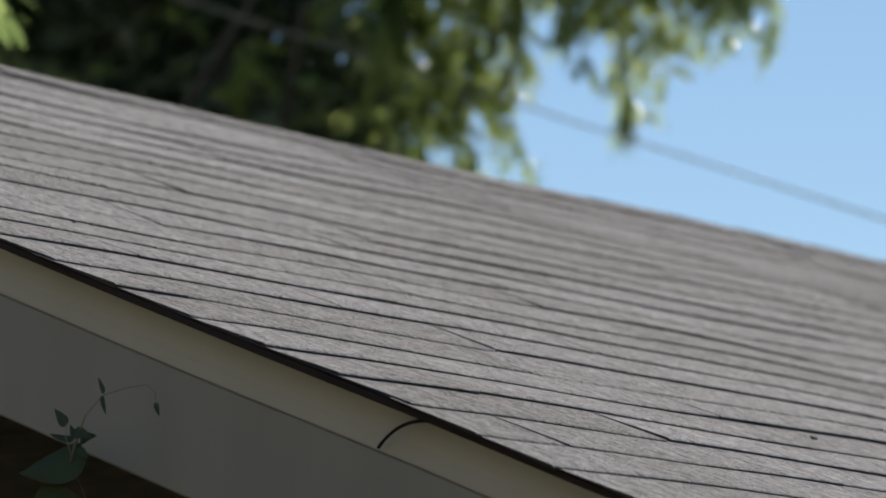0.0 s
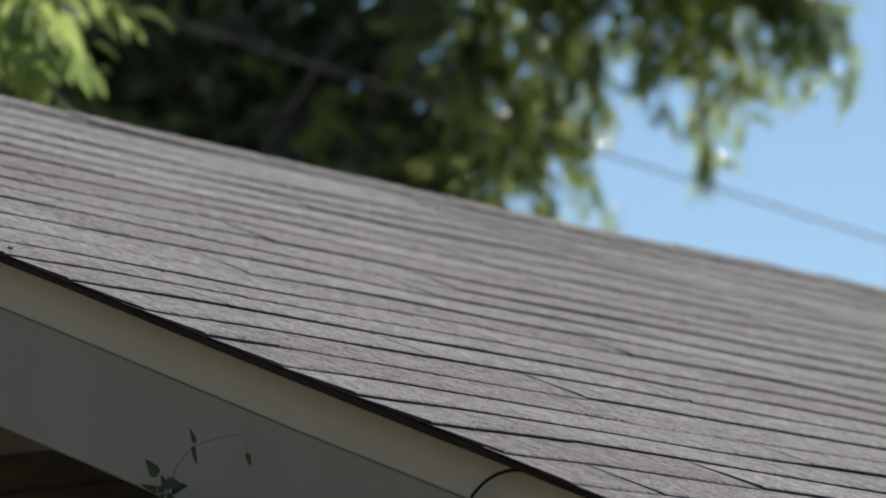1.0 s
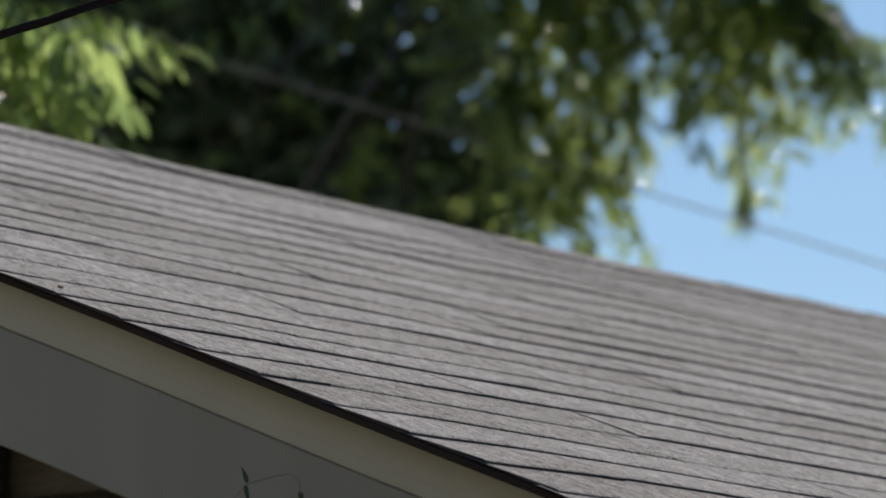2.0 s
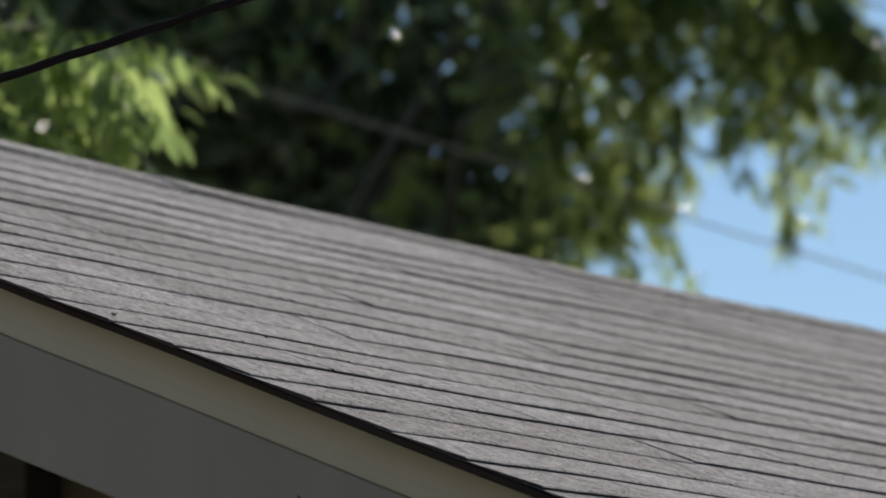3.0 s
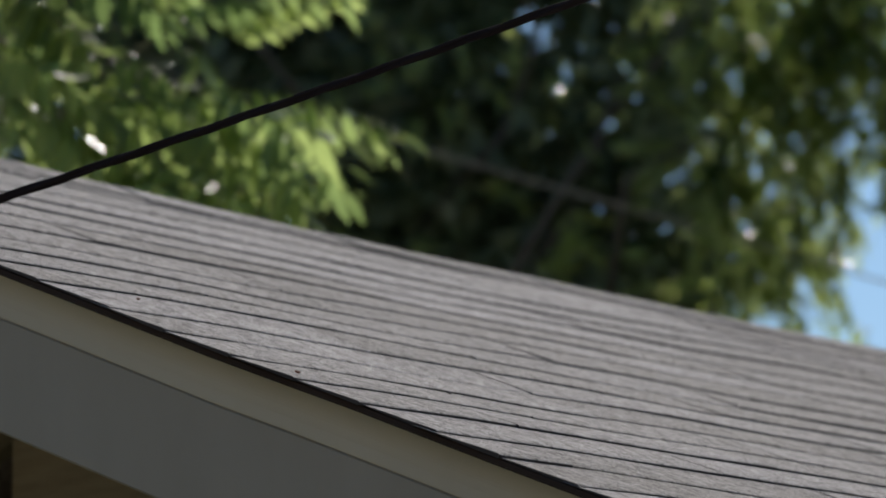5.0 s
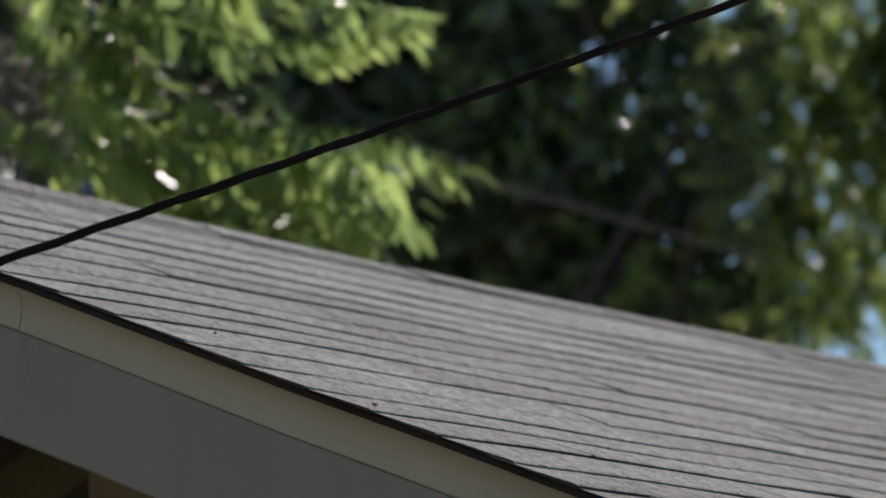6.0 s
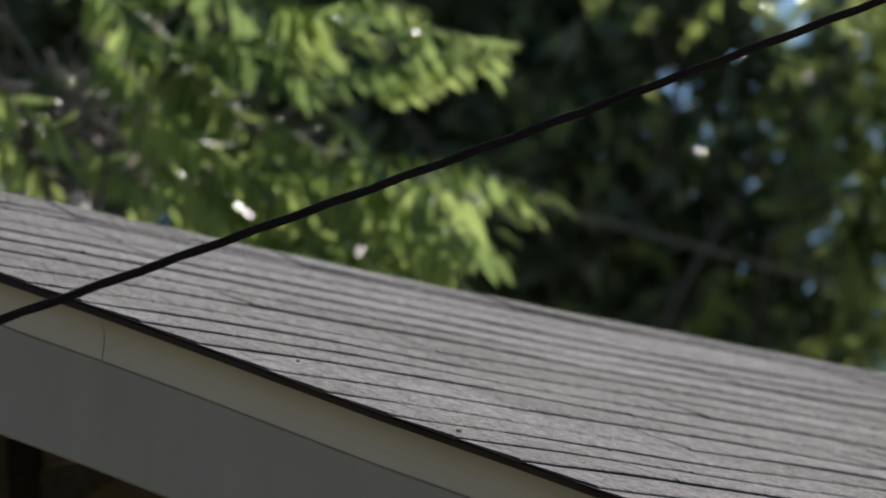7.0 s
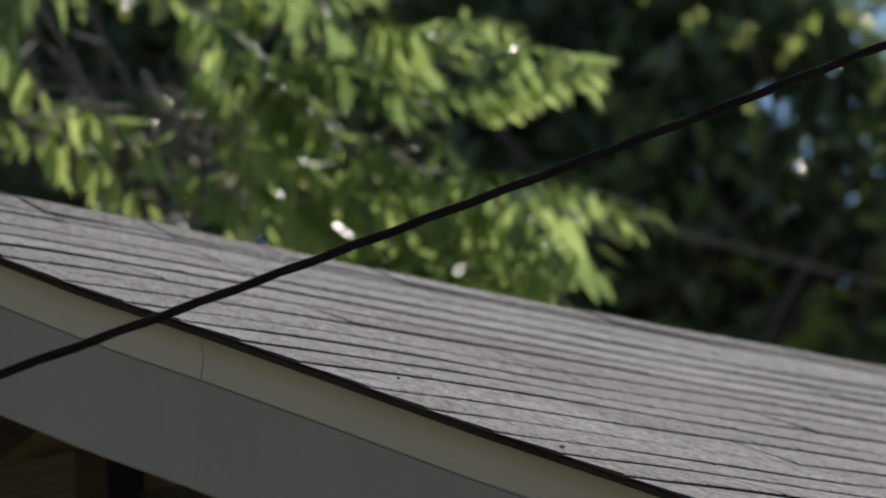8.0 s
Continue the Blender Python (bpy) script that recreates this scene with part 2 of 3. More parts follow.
# loose black wire that bows over the moulding
loose = [(2.782 - 0.128 * u, 0.000 + 0.038 * u ** 2, RIDGE - (2.782 - 0.128 * u) * TP - 0.014 - 0.072 * u ** 1.6) for u in [k / 12 for k in range(13)]]
loose_wire = tube_mesh("loose_wire", loose, [0.0025] * 13, RUBBER, 6)
tagged(new("loose_wire", loose_wire), "short black wire bowed over the cream moulding", "wire")

# porch under the gable: brown boards, rafters and a post in deep shade
for k in range(9):
    z = 1.92 + k * 0.2
    half = min(3.0, (RIDGE - 0.16 - z - 0.19) / TP)
    if half > 0.2:
        part("siding_board", box((2 * half, 0.022, 0.196), pose(0, 1.9 + 0.004 * (k % 2), z + 0.1, 4), 0.003), BROWN, garage, "brown-stained siding board")
# walls out of view, added to close the porch off and keep it dark
part("back_wall", box((6.2, 0.12, 1.95), pose(0, 1.98, 0.97), 0.0), BROWN, garage, "brown wall in shade")
for side in (-1, 1):
    part("side_wall", box((0.12, LENGTH - 0.5, 2.1), pose(side * 3.0, LENGTH / 2 + 0.1, 1.05), 0.0), BROWN, garage, "brown wall in shade")
part("end_wall", box((6.0, 0.12, 2.1), pose(0, LENGTH - 0.2, 1.05), 0.0), BROWN, garage, "brown wall in shade")
for y in (0.55, 1.15, 1.75):
    for side in (-1, 1):
        middle = Vector((side * 1.55, y, RIDGE - 1.55 * TP - 0.14))
        m = Matrix.Translation(middle) @ Matrix.Rotation(side * PITCH, 4, "Y")
        part("rafter", box((3.2, 0.05, 0.13), m, 0.004), OLIVE, garage, "weathered wooden rafter")
for x in (-0.16, 0.72, 2.9):
    part("post", box((0.085, 0.085, RIDGE - abs(x) * TP - 0.2), pose(x, 1.0, (RIDGE - abs(x) * TP - 0.2) / 2), 0.006), DARK_WOOD, garage, "dark wooden post")
slope_top = [(0.10, RIDGE - 0.10 * TP - 0.22), (0.68, RIDGE - 0.68 * TP - 0.22)]
board = [(0.10, 2.0), (0.68, 2.0), slope_top[1], slope_top[0]]
corners = [(x, y, z) for y in (1.16, 1.18) for x, z in board]
part_mesh("plywood_panel", raw_mesh("plywood_panel", corners, [(0, 1, 2, 3), (7, 6, 5, 4), (0, 4, 5, 1), (1, 5, 6, 2), (2, 6, 7, 3), (3, 7, 4, 0)], OLIVE), garage, "olive-brown plywood panel")
for z in (3.32, 2.9):
    half = (RIDGE - 0.17 - z) / TP
    part("tie_beam", box((2 * half, 0.05, 0.10), pose(0, 1.08, z), 0.004), BROWN, garage, "brown cross beam")

# ---------------------------------------------------------------- trees
rng = np.random.default_rng(4)


def leaf_points(base, way, side, length, width, droop=0.12):
    """A pointed leaf of ten points with a folded midrib: its points, from base along way."""
    out = way.cross(side).normalized()
    rows = ((0.0, 0.05), (0.25, 0.42), (0.5, 0.5), (0.78, 0.3), (1.0, 0.02))
    points = []
    for f, w in rows:
        mid = base + way * length * f + out * (-droop * length * f * f)
        points += [mid + side * width * w + out * 0.06 * width, mid, mid - side * width * w + out * 0.06 * width]
    return points


LEAF_FACES = [(3 * r + c, 3 * r + c + 1, 3 * r + c + 4, 3 * r + c + 3) for r in range(4) for c in (0, 1)]


def frond_shape(seed, length, pairs, leaf, flat=0.2):
    """A feathered leaf along +x that hangs at its tip: a stalk with pairs of leaflets that droop. Its points and faces."""
    r = np.random.default_rng(seed)
    points, faces = [], []

    def stalk(u):
        return Vector((length * (u - 0.06 * u * u), 0.03 * math.sin(3 * u + seed), -length * 0.30 * u * u))

    def add(base, way, side, size, width):
        at = len(points)
        points.extend(leaf_points(base, way, side, size, width, r.uniform(0.05, 0.3)))
        faces.extend([tuple(at + i for i in f) for f in LEAF_FACES])

    for k in range(pairs):
        u = 0.16 + 0.82 * k / pairs
        for sign in (-1, 1):
            hang = 1.5 + 0.3 * math.sin(2.0 * u + seed) + r.normal(0, 0.22)
            if r.uniform() < flat:
                hang = r.uniform(-0.1, 0.5)
            way = Vector((0.3 + r.normal(0, 0.12), sign * 0.42, -hang)).normalized()
            side = way.cross(Vector((0.25 * r.normal(), 0.3 * sign, 1))).normalized()
            size = leaf * (1.0 - 0.55 * abs(u - 0.5)) * r.uniform(0.8, 1.15)
            add(stalk(u), way, side, size, size * 0.27)
    add(stalk(1.0), Vector((0.8, 0, -0.6)).normalized(), Vector((0.3, 0.7, 0.6)).normalized(), leaf * 0.6, leaf * 0.2)
    n, sides = 8, 4
    at = len(points)
    for i in range(n + 1):
        p, w = stalk(i / n), 0.0045 * (1.15 - i / n)
        points.extend([p + Vector((0, w, 0)), p + Vector((0, 0, w)), p - Vector((0, w, 0)), p - Vector((0, 0, w))])
    for i in range(n):
        for k in range(sides):
            a, b = at + i * sides + k, at + i * sides + (k + 1) % sides
            faces.append((a, b, b + sides, a + sides))
    return points, faces


def frond_mesh(seed, length, pairs, leaf, material, flat=0.3):
    points, faces = frond_shape(seed, length, pairs, leaf, flat)
    return raw_mesh("frond", points, faces, material, True)


def fronds_joined(name, shapes, placed, material):
    """Many feathered leaves in one mesh: placed holds which shape and its pose."""
    points, faces, at = [], [], 0
    for k, m in placed:
        shape, sides = shapes[k]
        m = np.array(m)
        points.append(shape @ m[:3, :3].T + m[:3, 3])
        faces.append(sides + at)
        at += len(shape)
    return raw_mesh(name, np.concatenate(points).tolist(), np.concatenate(faces).tolist(), material, True)


def limb_path(start, end, lift, n=9, wander=0.05, seed=0):
    r = np.random.default_rng(seed)
    a, b = Vector(start), Vector(end)
    path = []
    for i in range(n):
        u = i / (n - 1)
        p = a.lerp(b, u) + Vector((0, 0, lift * 4 * u * (1 - u)))
        if 0 < i < n - 1:
            p += Vector(r.normal(0, wander, 3))
        path.append(p)
    return path


FRONDS = [frond_mesh(k, 0.60 + 0.06 * (k % 3), 9 + k % 2, 0.20, LEAF) for k in range(9)]
EDGE_SHAPES = [frond_mesh(70 + k, 0.60 + 0.06 * (k % 3), 9 + k % 2, 0.19, LEAF, 0.13) for k in range(9)]
SHORT_SHAPES = [frond_mesh(90 + k, 0.34, 6, 0.185, LEAF, 0.2) for k in range(6)]
near_tree = thing("walnut_tree", "leafy tree with feathered bright green leaves behind the garage", "tree", (-4.35, 5.35, 0))
HERE = Vector((-4.35, 5.35, 0))


def own(points):
    return [Vector(p) - HERE for p in points]


trunk = [(-4.35, 5.35, 0), (-4.32, 5.30, 1.6), (-4.20, 5.10, 3.2), (-4.02, 4.85, 4.6), (-4.0, 4.85, 5.02)]
part_mesh("trunk", tube_mesh("trunk", own(trunk), (0.24, 0.2, 0.18, 0.17, 0.12), PALE_BARK, 12), near_tree, "pale grey trunk")
def hides_fork(p):
    """Leaves are left out along the camera's line of sight, so that the trunk's fork shows."""
    fork, way = Vector((-4.0, 4.76, 4.98)), Vector((0.71, -0.68, -0.19)).normalized()
    off = p - fork
    return (off - way * off.dot(way)).length < 0.16


RIGHTWARD = Vector((0.74, 0.67, 0))
REACH = ((4.40, 1.15), (4.47, 1.20), (4.60, 1.30), (4.70, 1.40), (4.83, 1.35), (4.87, 1.22), (5.10, 1.18), (5.18, 1.00), (5.27, 0.95), (5.8, 0.85))  # height, how far from the fork the crown may reach to fit the camera's view


def past_edge(p):
    return (p - Vector((-4.0, 4.85, 4.9))).dot(RIGHTWARD) - float(np.interp(p.z, [h for h, _ in REACH], [v for _, v in REACH]))


def in_hollow(p):
    """A dark hollow in the crown near the trunk, placed to fit the camera's view."""
    v = (p - Vector((-4.0, 4.85, 4.9))).dot(RIGHTWARD)
    return -0.35 < v < 0.12 and 4.93 < p.z < 5.22


BRANCH_ENDS = [  # end of each limb, its lift
    ((-2.12, 4.66, 4.66), 0.25), ((-2.75, 4.0, 5.3), 0.12), ((-3.0, 3.9, 5.75), 0.0),
    ((-3.5, 3.4, 5.5), 0.0), ((-3.9, 3.3, 5.15), 0.1), ((-2.35, 4.68, 4.42), 0.3), ((-2.75, 4.5, 5.2), 0.15), ((-2.55, 4.2, 4.72), 0.2), ((-3.6, 3.9, 5.9), 0.1),
    ((-2.9, 3.8, 5.45), 0.1), ((-2.7, 4.4, 4.45), 0.2), ((-2.6, 4.3, 4.9), 0.15), ((-4.1, 3.7, 5.35), 0.1), ((-3.1, 4.3, 5.55), 0.1), ((-2.5, 4.5, 4.7), 0.2), ((-2.3, 4.6, 4.52), 0.25), ((-2.28, 4.72, 4.36), 0.22), ((-3.3, 3.9, 5.45), 0.1), ((-3.7, 3.5, 5.75), 0.1), ((-3.3, 3.7, 5.6), 0.1), ((-2.6, 4.4, 4.32), 0.22),
]
spots = []
for k, (end, lift) in enumerate(BRANCH_ENDS):
    back = 0.7 if end[2] < 4.9 else 1.0
    end = Vector(end) - Vector((0.37 * back, 0.32 * back, 0))
    path = limb_path((-4.0, 4.85, 4.9), end, lift, seed=k)
    part_mesh("limb", tube_mesh("limb", own(path), [0.010 - 0.007 * i / 8 for i in range(9)], BARK, 6), near_tree)
    for i in (8,):
        way = (path[i] - path[i - 1]).normalized()
        spots += [(path[i], way)] * (0 if path[i].z > 5.5 else 1)
for k in range(20):
    v, z = rng.uniform(-0.5, 1.1), rng.uniform(4.5, 5.4) if k % 3 else rng.uniform(4.45, 4.85)
    spots.append((Vector((-4.0, 4.85, 0)) + RIGHTWARD * v + Vector((0.67, -0.74, 0)) * rng.uniform(1.05, 1.3) + Vector((0, 0, z)), RIGHTWARD))
for p, way in spots:
    turn = 0.4 * math.atan2(way.y, way.x) + 0.42 + rng.normal(0, 0.75)
    tilt = rng.normal(0.22, 0.3)
    at = p + Vector(rng.normal(0, 0.06, 3))
    size, kind_of = rng.uniform(0.8, 1.1), rng.integers(len(FRONDS))
    roll = rng.normal(0, 0.3)
    reach = Vector((math.cos(turn), math.sin(turn), -0.35)) * 0.62 * size
    over = max(past_edge(at + reach), past_edge(at + reach * 0.6), past_edge(at))
    if over > 0:
        at -= RIGHTWARD * over
    if in_hollow(at + reach * 0.5) and rng.uniform() < 0.92:
        continue
    if any(hides_fork(at + reach * u) for u in (0.1, 0.4, 0.7, 1.0)):
        continue
    ob = part_mesh("frond", FRONDS[kind_of], near_tree)
    ob.matrix_basis = Matrix.Translation(at - HERE) @ Euler((roll, tilt, turn)).to_matrix().to_4x4() @ Matrix.Scale(size, 4)


# long feathered leaves at the crown's edge and front, placed to fit the camera's view: start and end of each stalk
EDGE_FRONDS = [
    ((-3.04, 4.72, 5.2), (-2.74, 4.91, 5.28)), ((-2.98, 4.69, 5.01), (-2.65, 4.91, 5.09)), ((-3.16, 4.71, 5.33), (-2.89, 4.87, 5.43)),
    ((-3.08, 4.43, 5.1), (-2.8, 4.61, 5.17)), ((-3.08, 4.94, 5.29), (-2.82, 5.1, 5.31)), ((-2.68, 4.71, 4.92), (-2.36, 4.9, 5.08)),
    ((-2.71, 4.72, 4.8), (-2.29, 5.04, 4.8)), ((-2.76, 4.65, 4.62), (-2.39, 4.93, 4.61)), ((-2.78, 4.95, 4.74), (-2.46, 5.17, 4.74)),
    ((-2.57, 4.79, 4.54), (-2.36, 4.91, 4.53)), ((-2.97, 4.2, 4.81), (-2.7, 4.39, 4.78)), ((-2.84, 4.35, 4.71), (-2.57, 4.54, 4.69)),
    ((-3.13, 4.28, 4.98), (-2.9, 4.43, 4.98)), ((-3.66, 4.05, 5.04), (-3.43, 4.21, 5.01)),
    ((-2.89, 3.48, 4.84), (-2.64, 3.63, 4.71)), ((-3.02, 3.53, 4.82), (-2.78, 3.69, 4.63)), ((-3.17, 3.48, 5.08), (-3.02, 3.56, 4.93)),
    ((-2.89, 3.92, 5.03), (-2.72, 4.01, 4.87)), ((-2.70, 3.69, 4.69), (-2.52, 3.78, 4.56)), ((-2.65, 3.88, 4.78), (-2.45, 3.99, 4.66)),
    ((-2.62, 4.09, 4.71), (-2.42, 4.21, 4.55)), ((-2.60, 4.24, 4.82), (-2.40, 4.36, 4.68)), ((-2.57, 3.83, 4.63), (-2.37, 3.94, 4.48)),
    ((-2.39, 4.16, 4.64), (-2.20, 4.26, 4.52)), ((-2.56, 4.08, 4.98), (-2.34, 4.19, 4.88)), ((-2.54, 4.23, 5.10), (-2.31, 4.34, 5.02)),
    ((-2.61, 3.67, 5.07), (-2.45, 3.74, 4.94)), ((-3.13, 3.40, 4.90), (-2.97, 3.48, 4.78)),
]
for k, (start, end) in enumerate(EDGE_FRONDS):
    start, end = Vector(start), Vector(end)
    short = k >= 14
    path = limb_path((-4.0, 4.85, 4.9), start, 0.12, seed=60 + k)
    part_mesh("limb", tube_mesh("limb", own(path), [(0.006 if short else 0.009) * (1 - 0.07 * i) for i in range(9)], BARK if short else TAN_TWIG, 6), near_tree)
    way = (end - start).normalized()
    side = Vector((0, 0, 1)).cross(way).normalized()
    turn = Matrix((way, side, way.cross(side))).transposed().to_4x4()
    which = k % (len(SHORT_SHAPES) if short else len(EDGE_SHAPES))
    full = 0.34 if short else 0.60 + 0.06 * (which % 3)
    ob = part_mesh("frond", (SHORT_SHAPES if short else EDGE_SHAPES)[which], near_tree)
    ob.matrix_basis = Matrix.Translation(start - HERE) @ turn @ Matrix.Rotation(-0.07 if k == 6 else -0.24, 4, "Y") @ Matrix.Scale((end - start).length / (0.98 * full), 4)


# a few withered leaves hang grey and curled in the crown
DRY_FRONDS = [frond_mesh(30 + k, 0.30, 6, 0.13, DRY_LEAF) for k in range(2)]
for k, (x, y, z, turn) in enumerate(((-3.17, 4.30, 5.30, 0.9), (-3.10, 4.40, 5.13, 0.4), (-3.06, 4.38, 5.08, 1.2), (-3.13, 4.36, 5.04, 0.2))):
    ob = part_mesh("dry_frond", DRY_FRONDS[k % 2], near_tree, "withered grey-tan leaf")
    ob.matrix_basis = Matrix.Translation(Vector((x, y, z)) - HERE) @ Euler((0.2, 1.25, turn)).to_matrix().to_4x4() @ Matrix.Scale(0.8, 4)


def view_plane_at(u, h, back=0.0):
    """The far trees are placed on a plane square to the camera's view: u metres along it, at height h, back behind it.
    """
    return Vector((-6.20 + 0.794 * u - 0.608 * back, 9.0 + 0.608 * u + 0.794 * back, h))


SIGHT = Vector((-0.65, 0.735, 0.20)).normalized()
SIGHT_GAPS = [  # gaps cut in the crowns along the camera's line of sight, so the sky shows: u, height, radius
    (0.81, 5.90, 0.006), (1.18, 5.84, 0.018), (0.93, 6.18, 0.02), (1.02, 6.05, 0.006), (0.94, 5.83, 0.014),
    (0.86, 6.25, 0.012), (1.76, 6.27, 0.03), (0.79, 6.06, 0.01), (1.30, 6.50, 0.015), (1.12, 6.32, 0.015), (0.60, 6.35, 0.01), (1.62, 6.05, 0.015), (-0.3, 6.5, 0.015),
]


def in_sight_gap(at):
    """Which of the places (an array) lie in a gap cut through the crowns along the camera's line of sight."""
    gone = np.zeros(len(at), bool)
    way = np.array(SIGHT)
    for u, h, radius in SIGHT_GAPS:
        off = at - np.array(view_plane_at(u, h))
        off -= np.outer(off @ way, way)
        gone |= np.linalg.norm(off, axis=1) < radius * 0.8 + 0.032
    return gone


def leaf_cloud(name, centres, count, size, material, seed, here, hang=0.5):
    """Many small folded leaves round centres (place, radii): one mesh, its points measured from here."""
    r = np.random.default_rng(seed)
    points, faces, base = [], [], 0
    weight = np.array([a * b * c for _, (a, b, c) in centres]) ** 0.6
    for (place, radii), n in zip(centres, (weight / weight.sum() * count).astype(int)):
        way = r.normal(0, 1, (n, 3))
        way /= np.linalg.norm(way, axis=1)[:, None]
        at = np.array(place) + way * (r.uniform(0, 1, n) ** 0.45)[:, None] * np.array(radii)
        grow = way * 0.7 + r.normal(0, 0.6, (n, 3)) + np.array((0, 0, -hang))
        grow /= np.linalg.norm(grow, axis=1)[:, None]
        side = np.cross(grow, r.normal(0, 1, (n, 3)))
        side /= np.linalg.norm(side, axis=1)[:, None]
        out = np.cross(grow, side)
        long = size * r.uniform(0.6, 1.3, n)[:, None]
        wide = long * 0.26
        leaf = np.stack([at, at + grow * long * 0.45 + side * wide + out * wide * 0.3, at + grow * long, at + grow * long * 0.45 - side * wide + out * wide * 0.3, at + grow * long * 0.5], 1)
        leaf = leaf[~in_sight_gap(at + grow * long * 0.5)]
        points.append(leaf.reshape(-1, 3) - np.array(here))
        first = base + 5 * np.arange(len(leaf))[:, None]
        faces.append(np.concatenate([first + np.array(f) for f in ((0, 1, 4), (1, 2, 4), (2, 3, 4), (3, 0, 4))]))
        base += 5 * len(leaf)
    return raw_mesh(name, np.concatenate(points).tolist(), np.concatenate(faces).tolist(), material)


FAR_SHAPES = [tuple(np.array(v) for v in frond_shape(40 + k, 0.34 + 0.04 * (k % 3), 8, 0.125, 0.36)) for k in range(6)]


def big_tree(label, root, fork, limbs, radius=0.3, seed=0):
    """Trunk and limbs; the crown's parts come after."""
    tree = thing("tree", label, "tree", root)
    here = Vector(root)
    path = limb_path(root, fork, 0.0, 7, 0.06, seed)
    part_mesh("trunk", tube_mesh("trunk", [p - here for p in path], [radius * (1 - 0.08 * i) for i in range(7)], BARK, 10), tree)
    for k, (end, lift) in enumerate(limbs):
        path = limb_path(fork, end, lift, 9, 0.08, seed + k)
        part_mesh("limb", tube_mesh("limb", [p - here for p in path], [radius * 0.08 * (1 - 0.1 * i) for i in range(9)], DARK_WOOD, 6), tree)
    return tree


def frond_pose(r, at, here, turn, tilt, size):
    return Matrix.Translation(at - here) @ Euler((r.normal(0, 0.35), tilt, turn)).to_matrix().to_4x4() @ Matrix.Scale(size, 4)


def hanging_twig(tree, r, start, end, nodes, each, size):
    """A drooping twig with feathered leaves along it, each twig one leafy spray."""
    here = tree.location
    path = limb_path(start, end, 0.07, nodes, 0.02, int(r.integers(1000)))
    twig = part_mesh("twig", tube_mesh("twig", [p - here for p in path], [0.010 - 0.007 * i / nodes for i in range(nodes)], BARK, 5), tree)
    placed = []
    for i, p in enumerate(path):
        for k in range(each if i < nodes - 1 else each - 1):
            placed.append((int(r.integers(len(FAR_SHAPES))), frond_pose(r, p, here, r.uniform(0, 2 * math.pi), r.normal(0.65, 0.3), size * r.uniform(0.7, 1.1) * (1 - 0.25 * i / nodes))))
    part_mesh("leaves", fronds_joined("leaves", FAR_SHAPES, placed, DEEP_LEAF), twig)


# the tall tree whose drooping sprays end against the sky
far = np.random.default_rng(17)
tall_tree = big_tree("tall broad tree with drooping feathered sprays", view_plane_at(0.3, 0, 0.9), view_plane_at(0.4, 4.7, 0.7), [(view_plane_at(1.9, 6.75), 0.25), (view_plane_at(2.75, 6.02), 0.55), (view_plane_at(1.6, 6.4, 0.2), 0.3), (view_plane_at(0.9, 6.9), 0.2), (view_plane_at(-0.6, 6.9, 0.2), 0.2)], 0.3, 11)
TWIGS = [  # where each spray starts and ends: u, height, u, height
    (1.50, 6.30, 1.55, 5.50), (1.62, 6.20, 1.62, 5.18), (1.66, 6.45, 1.75, 5.20), (1.74, 6.10, 1.80, 5.12), (1.76, 6.40, 1.86, 5.30), (1.86, 6.20, 1.95, 5.14), (1.50, 5.75, 1.56, 5.22), (1.90, 6.40, 1.97, 5.40),
    (2.06, 6.40, 2.11, 5.60), (2.14, 6.30, 2.19, 5.46), (2.20, 6.20, 2.34, 5.30), (2.26, 6.10, 2.38, 5.24), (2.30, 6.25, 2.45, 5.55), (2.36, 6.10, 2.49, 5.42), (2.42, 6.15, 2.56, 5.58),
    (2.45, 6.14, 2.66, 5.70), (2.52, 6.05, 2.74, 5.66), (2.56, 6.04, 2.88, 5.62), (2.60, 5.98, 2.88, 5.70), (2.58, 6.0, 2.80, 5.60), (1.95, 6.60, 2.02, 5.72), (2.0, 6.6, 2.12, 5.8), (1.72, 6.75, 1.8, 6.1), (1.9, 6.5, 1.97, 5.6), (1.58, 6.6, 1.6, 5.9), (1.8, 6.7, 1.95, 6.1), (2.5, 6.2, 2.62, 5.62), (2.4, 6.3, 2.58, 5.8),
]
for u0, h0, u1, h1 in TWIGS:
    deep = far.uniform(-0.12, 0.12)
    hanging_twig(tall_tree, far, view_plane_at(u0, h0, deep), view_plane_at(u1, h1, deep + far.uniform(-0.1, 0.1)), 3 + int((h0 - h1) / 0.11), 3, 0.64)
# leafy ends placed where the camera's view has bright leaves among the shade
here = tall_tree.location
LIT = [(1.50, 5.20, 5), (1.60, 5.30, 4), (1.46, 5.50, 4), (1.70, 5.16, 4), (0.95, 5.44, 5), (0.93, 5.30, 3), (0.90, 5.42, 3), (0.14, 5.42, 4), (0.83, 6.01, 4), (0.49, 5.81, 2), (1.01, 5.75, 2), (1.15, 6.30, 3), (1.35, 6.20, 3), (1.45, 6.05, 4), (1.25, 6.05, 3), (1.05, 6.45, 2), (0.70, 6.45, 2), (1.4, 6.45, 2), (0.6, 6.1, 2), (0.3, 6.3, 3), (1.3, 5.3, 3), (1.4, 5.75, 3), (0.7, 5.6, 2)]
placed = []
for u, h, count in LIT:
    for k in range(count):
        at = view_plane_at(u + far.normal(0, 0.05), h + far.normal(0, 0.05), far.uniform(-0.5, 0.1))
        placed.append((int(far.integers(6)), frond_pose(far, at, here, far.uniform(0, 6.28), far.normal(0.4, 0.4), far.uniform(0.35, 0.6))))
